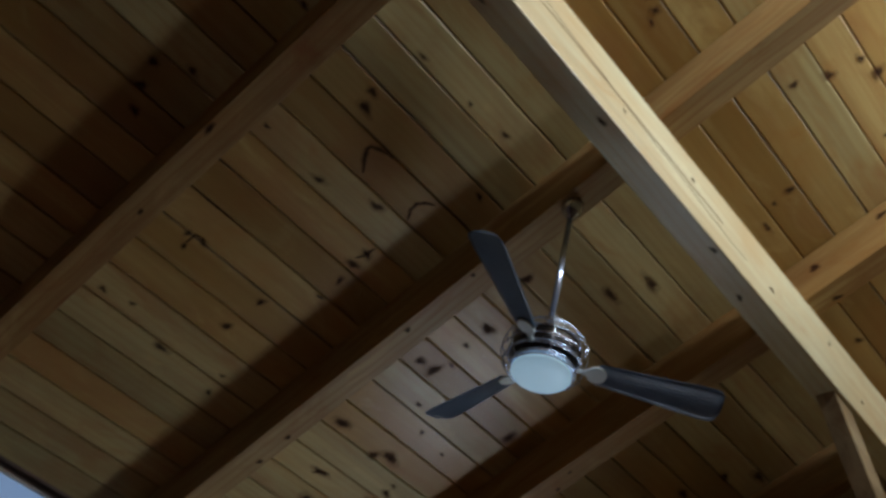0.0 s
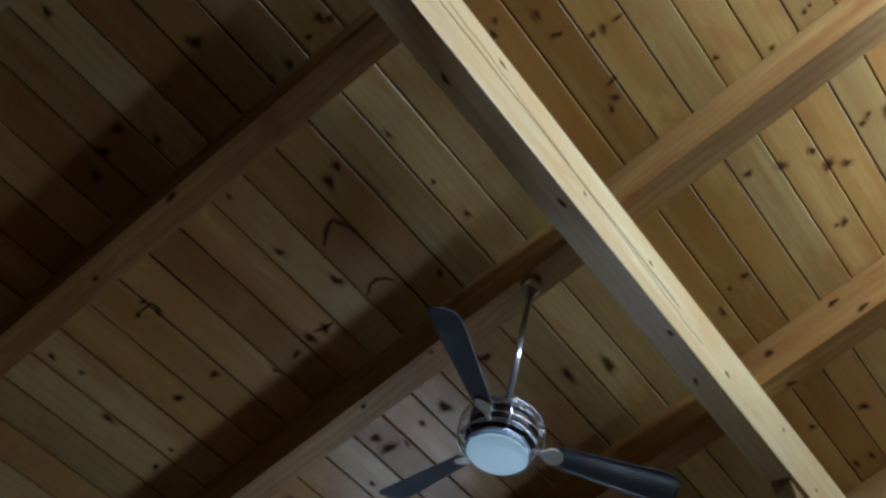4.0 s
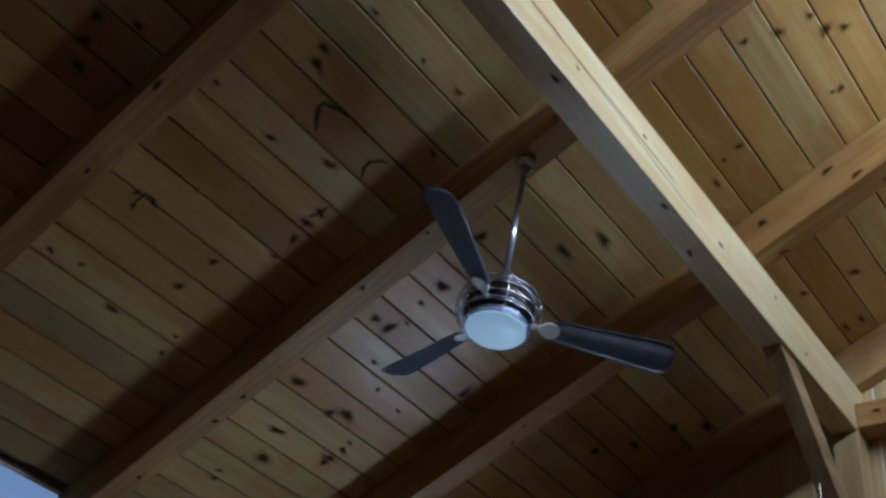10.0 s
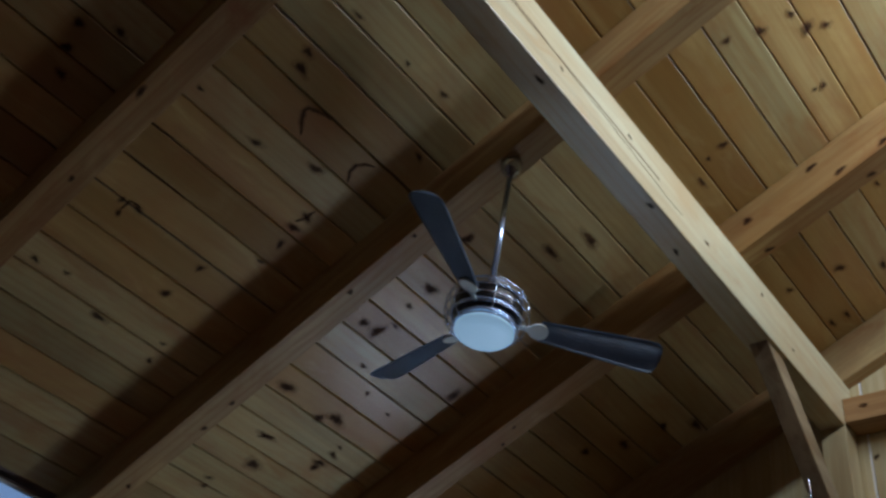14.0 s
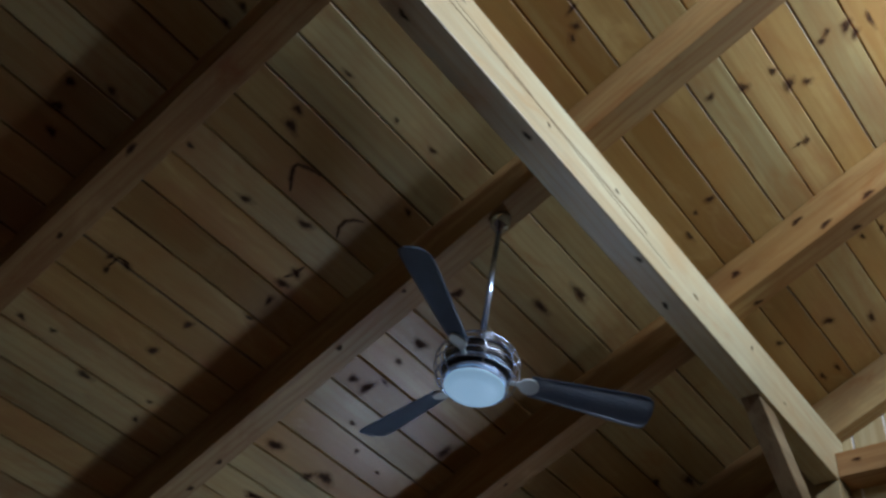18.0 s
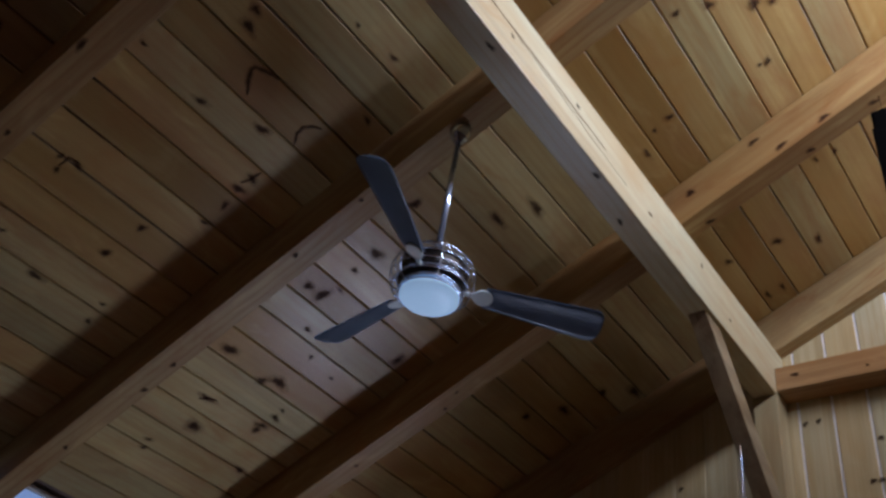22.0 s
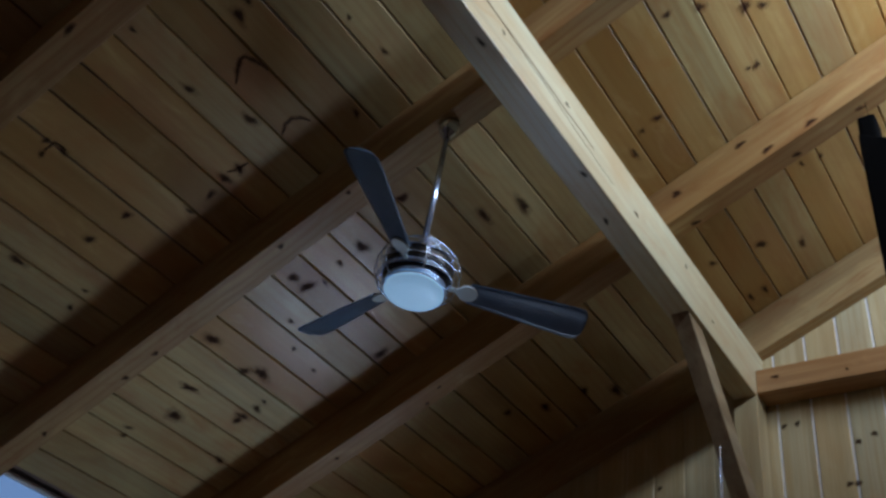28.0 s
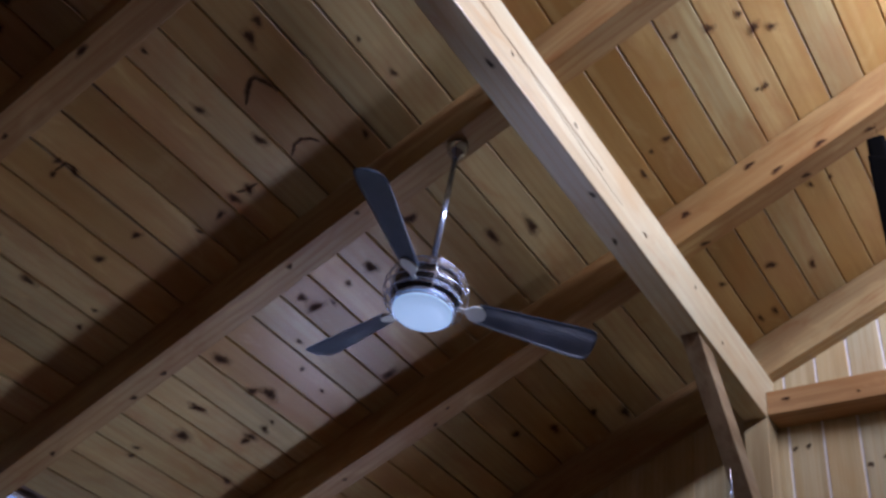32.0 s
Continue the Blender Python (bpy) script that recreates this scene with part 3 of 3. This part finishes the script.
bm = bmesh.new()
box(bm, X_LOW - 0.2, X_HIGH + 0.2, Y_BACK - 0.2, Y_END + 0.2, -0.1, 0)
tagged(part("floor", bm, FLOORMAT), "plain red brown wooden floor", "floor", kind="structure")
bm = bmesh.new()
box(bm, -400, 400, -400, 400, -0.6, -0.5)
tagged(part("ground", bm, GROUND), "open grassy ground outside", "ground", kind="structure")

# ---- windows: a wooden frame, its sill and panes in each opening ----
TRIM = plain("white painted trim", (0.80, 0.79, 0.75), 0.5, 0.0, 0.12, 20.0)


def window(name, m, w, h, panes, label, b=0.035):
    """A fixed window, width along local x, height along local z, its depth along local y; origin at the lower corner."""
    ob = empty(name, m)
    tagged(ob, label, "window", kind="structure")
    for nm, x0, x1, z0, z1 in (("window_frame", 0, b, b, h - b), ("window_frame", w - b, w, b, h - b), ("window_frame", 0, w, h - b, h), ("window_sill", 0, w, 0, b)):
        bm = bmesh.new()
        box(bm, x0 + 0.001, x1 - 0.001, -0.02, 0.02, z0 + 0.001, z1 - 0.001)
        bevel(bm, 0.004)
        part(nm, bm, TRIM, ob)
    step = (w - 2 * b) / panes
    for k in range(panes):
        if k:
            bm = bmesh.new()
            box(bm, b + step * k - 0.018, b + step * k + 0.018, -0.018, 0.018, b, h - b)
            bevel(bm, 0.004)
            part("mullion", bm, TRIM, ob)
        bm = bmesh.new()
        box(bm, b + step * k + 0.002, b + step * (k + 1) - 0.002, -0.003, 0.003, b - 0.004, h - b + 0.004)
        part("pane", bm, GLASS, ob).visible_shadow = False
    return ob


window("window_1", pose(X_HIGH + 0.15, CLERE[0], CLERE[2], 0, 0, 90), CLERE[1] - CLERE[0], CLERE[3] - CLERE[2], 4, "long row of high clear glass windows")
window("window_2", pose(X_LOW - 0.03, EAVE[0], EAVE[2], 0, 0, 90), EAVE[1] - EAVE[0], EAVE[3] - EAVE[2], 1, "wide clear glass window under the eave", 0.012)
window("window_3", pose(ENDWIN[0], Y_END + 0.15, ENDWIN[2], 0, 0, 0), ENDWIN[1] - ENDWIN[0], ENDWIN[3] - ENDWIN[2], 2, "low clear glass window in the end wall")

# ---- ceiling fan ----
FAN = Vector((-1.826, 1.914))
fan = empty("ceiling_fan", Matrix.Translation((FAN.x, FAN.y, EYE[2] + 1.88)))
tagged(fan, "three-bladed ceiling fan with chrome wire cage and round frosted light", "ceiling fan")
ROD_TOP = roof(FAN.x, RAFTER_H) - fan.location.z
part("canopy", lathe([(0.0, -0.075), (0.015, -0.075), (0.018, -0.06), (0.03, -0.052), (0.041, -0.034), (0.046, -0.01), (0.046, 0.018), (0.0, 0.018)], 36), CHROME, fan,
     "chrome canopy", Matrix.Translation((0, 0, ROD_TOP + 0.004)), True)
part("rod", lathe([(0.0125, 0.24), (0.0125, ROD_TOP - 0.06)], 20, True), BRUSHED, fan, "chrome downrod", None, True)
part("motor", lathe([(0.0, 0.036), (0.1, 0.036), (0.121, 0.052), (0.129, 0.08), (0.13, 0.12), (0.122, 0.148), (0.1, 0.168), (0.06, 0.178), (0.0, 0.18)], 48), DARKMETAL, fan, "black motor housing", None, True)
for R, r, z in ((0.108, 0.008, 0.034), (0.1295, 0.003, 0.066), (0.1315, 0.0025, 0.134)):
    part("band", torus(R, r, z), BRUSHED, fan, "chrome trim band", None, True)
part("cap", lathe([(0.062, 0.176), (0.064, 0.182), (0.05, 0.192), (0.034, 0.196), (0.032, 0.228), (0.022, 0.236), (0.018, 0.25), (0.0, 0.252)], 48), BRUSHED, fan, "chrome motor cap", None, True)
part("light_disc", lathe([(0.0, -0.02), (0.04, -0.0188), (0.075, -0.0145), (0.1, -0.006), (0.111, 0.006), (0.11, 0.014), (0.1, 0.02), (0.0, 0.022)], 56), FROST, fan, "round frosted glass light", None, True)
for R, z in ((0.12, 0.012), (0.146, 0.042), (0.157, 0.078), (0.157, 0.114), (0.146, 0.148), (0.122, 0.174), (0.088, 0.188)):
    part("cage_ring", torus(R, 0.0023, z), CHROME, fan, "", None, True)
for k in range(6):
    a = radians(60 * k + 20)
    pts = [(R * math.cos(a), R * math.sin(a), z) for R, z in ((0.112, 0.008), (0.146, 0.042), (0.159, 0.096), (0.148, 0.148), (0.122, 0.175), (0.085, 0.19), (0.03, 0.198))]
    part("cage_spoke", tube(pts, 0.0023), CHROME, fan, "", None, True)
PHASE = 50.0


def blade_mesh():
    """A thin cambered paddle along local x, widening towards its softly rounded tip."""
    bm = bmesh.new()
    stops = [i / 16 * 0.84 for i in range(16)] + [0.84 + 0.16 * math.sin(i / 10 * math.pi / 2) for i in range(11)]
    rows = []
    for s in stops:
        w = 0.045 + 0.026 * min(1, s * 1.2)
        if s > 0.84:
            u = (s - 0.84) / 0.16
            w *= max(0.02, max(0.0, 1 - min(1.0, u) ** 5.0) ** (1 / 3.2))
        x = 0.2 + 0.455 * s
        ring = []
        for side in (1, -1):
            for k in range(9):
                v = -1 + k / 4
                thick = 0.0045 * math.sqrt(max(0.0, 1 - v ** 4)) + 0.0004
                camber = 0.009 * (1 - v * v) * (w / 0.07)
                ring.append((x, v * side * w, camber + thick * side))
        rows.append([bm.verts.new(q) for q in ring])
    for p, q in zip(rows, rows[1:]):
        for k in range(18):
            j = (k + 1) % 18
            bm.faces.new((p[k], q[k], q[j], p[j]))
    bm.faces.new(rows[0])
    bm.faces.new(rows[-1][::-1])
    bmesh.ops.recalc_face_normals(bm, faces=bm.faces)
    return mesh_from(bm, BLADEMAT, True)


def iron_mesh():
    """A short arm that widens into an oval plate under the blade's root."""
    bm = bmesh.new()
    outline = [(0.1, 0.008), (0.152, 0.009)] + [(0.196 - 0.038 * math.cos(q), 0.034 * math.sin(q)) for q in np.linspace(0.45, 2.9, 8)]
    ring = outline + [(x, -y) for x, y in outline[::-1]]
    lo = [bm.verts.new((x, y, -0.009)) for x, y in ring]
    hi = [bm.verts.new((x, y, -0.001)) for x, y in ring]
    bm.faces.new(lo)
    bm.faces.new(hi[::-1])
    for i in range(len(ring)):
        j = (i + 1) % len(ring)
        bm.faces.new((lo[j], lo[i], hi[i], hi[j]))
    bmesh.ops.recalc_face_normals(bm, faces=bm.faces)
    bevel(bm, 0.002)
    return mesh_from(bm, CREAM)


BLADE, IRON = blade_mesh(), iron_mesh()
for k in range(3):
    turn = Matrix.Translation((0, 0, 0.07)) @ pose(0, 0, 0, 0, 0, PHASE + 120 * k)
    blade = part("blade", BLADE, None, fan, "dark blue-black fan blade", turn @ pose(0, 0, 0, -20, 0, 0))
    part("bracket", IRON, None, blade, "pale blade bracket", None)

# ---- things by the post ----
chain = empty("chain", Matrix.Translation((-1.4526, 3.86, EYE[2] + 2.135)))
tagged(chain, "thin silver chain hanging from the brace", "chain")


def link_mesh():
    pts = [(0.0055 * math.cos(a), 0, 0.009 * math.sin(a)) for a in (2 * math.pi * k / 12 for k in range(13))]
    return mesh_from(tube(pts, 0.0019, 6), BRUSHED, True)


LINK = link_mesh()
part("hook", tube([(0, 0, 0.06), (0, 0, 0.0), (0.004, 0, -0.012), (0, 0, -0.02)], 0.0022, 6), CHROME, chain, "small steel hook")
for k in range(44):
    part("link", LINK, None, chain, "", pose(0, 0, -0.012 - 0.0142 * k, 0, 0, 90 * (k % 2) + 25))

# ---- black hanging cabinet under the rafter ----
speaker = empty("hanging_speaker", Matrix.Translation((-0.466, 3.14, EYE[2] + 2.2)))
tagged(speaker, "tall matt black loudspeaker hung under a rafter", "loudspeaker")
bm = bmesh.new()
box(bm, 0.004, 0.34, -0.09, 0.12, 0, 0.95)
bm.verts.ensure_lookup_table()
for v in bm.verts:
    if v.co.z > 0.9 and v.co.x > 0.2:
        v.co.z -= 0.22                       # the top falls away from the hanging edge
bevel(bm, 0.012, 3)
part("cabinet", bm, BLACK, speaker)
bm = bmesh.new()
box(bm, 0.006, 0.085, -0.06, 0.06, 0.85, 1.085)
bevel(bm, 0.02, 3)
part("bracket", bm, BLACK, speaker, "black hanging bracket")
part("hanger", tube([(0.05, 0, 1.07), (0.05, 0, roof(-0.416, RAFTER_H) - EYE[2] - 2.2 + 0.01)], 0.0013), BLACK, speaker, "thin hanging wire")

# ---- boards of the end wall ----


def wall_board(width, height, bare):
    """An upright board; the shrunk joint bares a strip of its unstained tongue."""
    bm = bmesh.new()
    d = -0.005
    prof = [(0.0, d), (0.011, d), (0.015, 0), (width - 0.004, 0), (width, d), (width, -0.024), (0.0, -0.024)]
    lo = [bm.verts.new((x, 0, z)) for x, z in prof]
    hi = [bm.verts.new((x, height, z)) for x, z in prof]
    for i in range(len(prof)):
        j = (i + 1) % len(prof)
        bm.faces.new((lo[i], hi[i], hi[j], lo[j])).material_index = 1 if bare and i == 0 else 0
    bm.faces.new(lo)
    bm.faces.new(hi[::-1])
    bmesh.ops.recalc_face_normals(bm, faces=bm.faces)
    return mesh_from(bm, [WALLBOARD, TONGUE])


x = -1.145 - PITCH * 20
while x < X_HIGH:
    h = roof(max(x, X_LOW)) + 0.05
    pieces = [(0.0, h)]
    if ENDWIN[0] - PITCH < x < ENDWIN[1]:
        pieces = [(0.0, ENDWIN[2]), (ENDWIN[3], h)]
    for z0, z1 in pieces:
        part("board", wall_board(PITCH, z1 - z0, x > -1.4), None, wall_end, m=pose(x, Y_END, z0, 90, 0, 0))
    x += PITCH
rng = random.Random(31)
for x, z in ((-1.29, 2.54), (-1.22, 2.545), (-0.93, 2.39), (-0.85, 2.42), (-0.96, 2.17), (-1.0, 2.17), (-2.0, 2.28)):
    knot_part(wall_end, Matrix.Translation((x, Y_END - 0.002, EYE[2] + z)) @ pose(0, 0, 0, 90, 0, 0), 0.015, 0.017, rng)
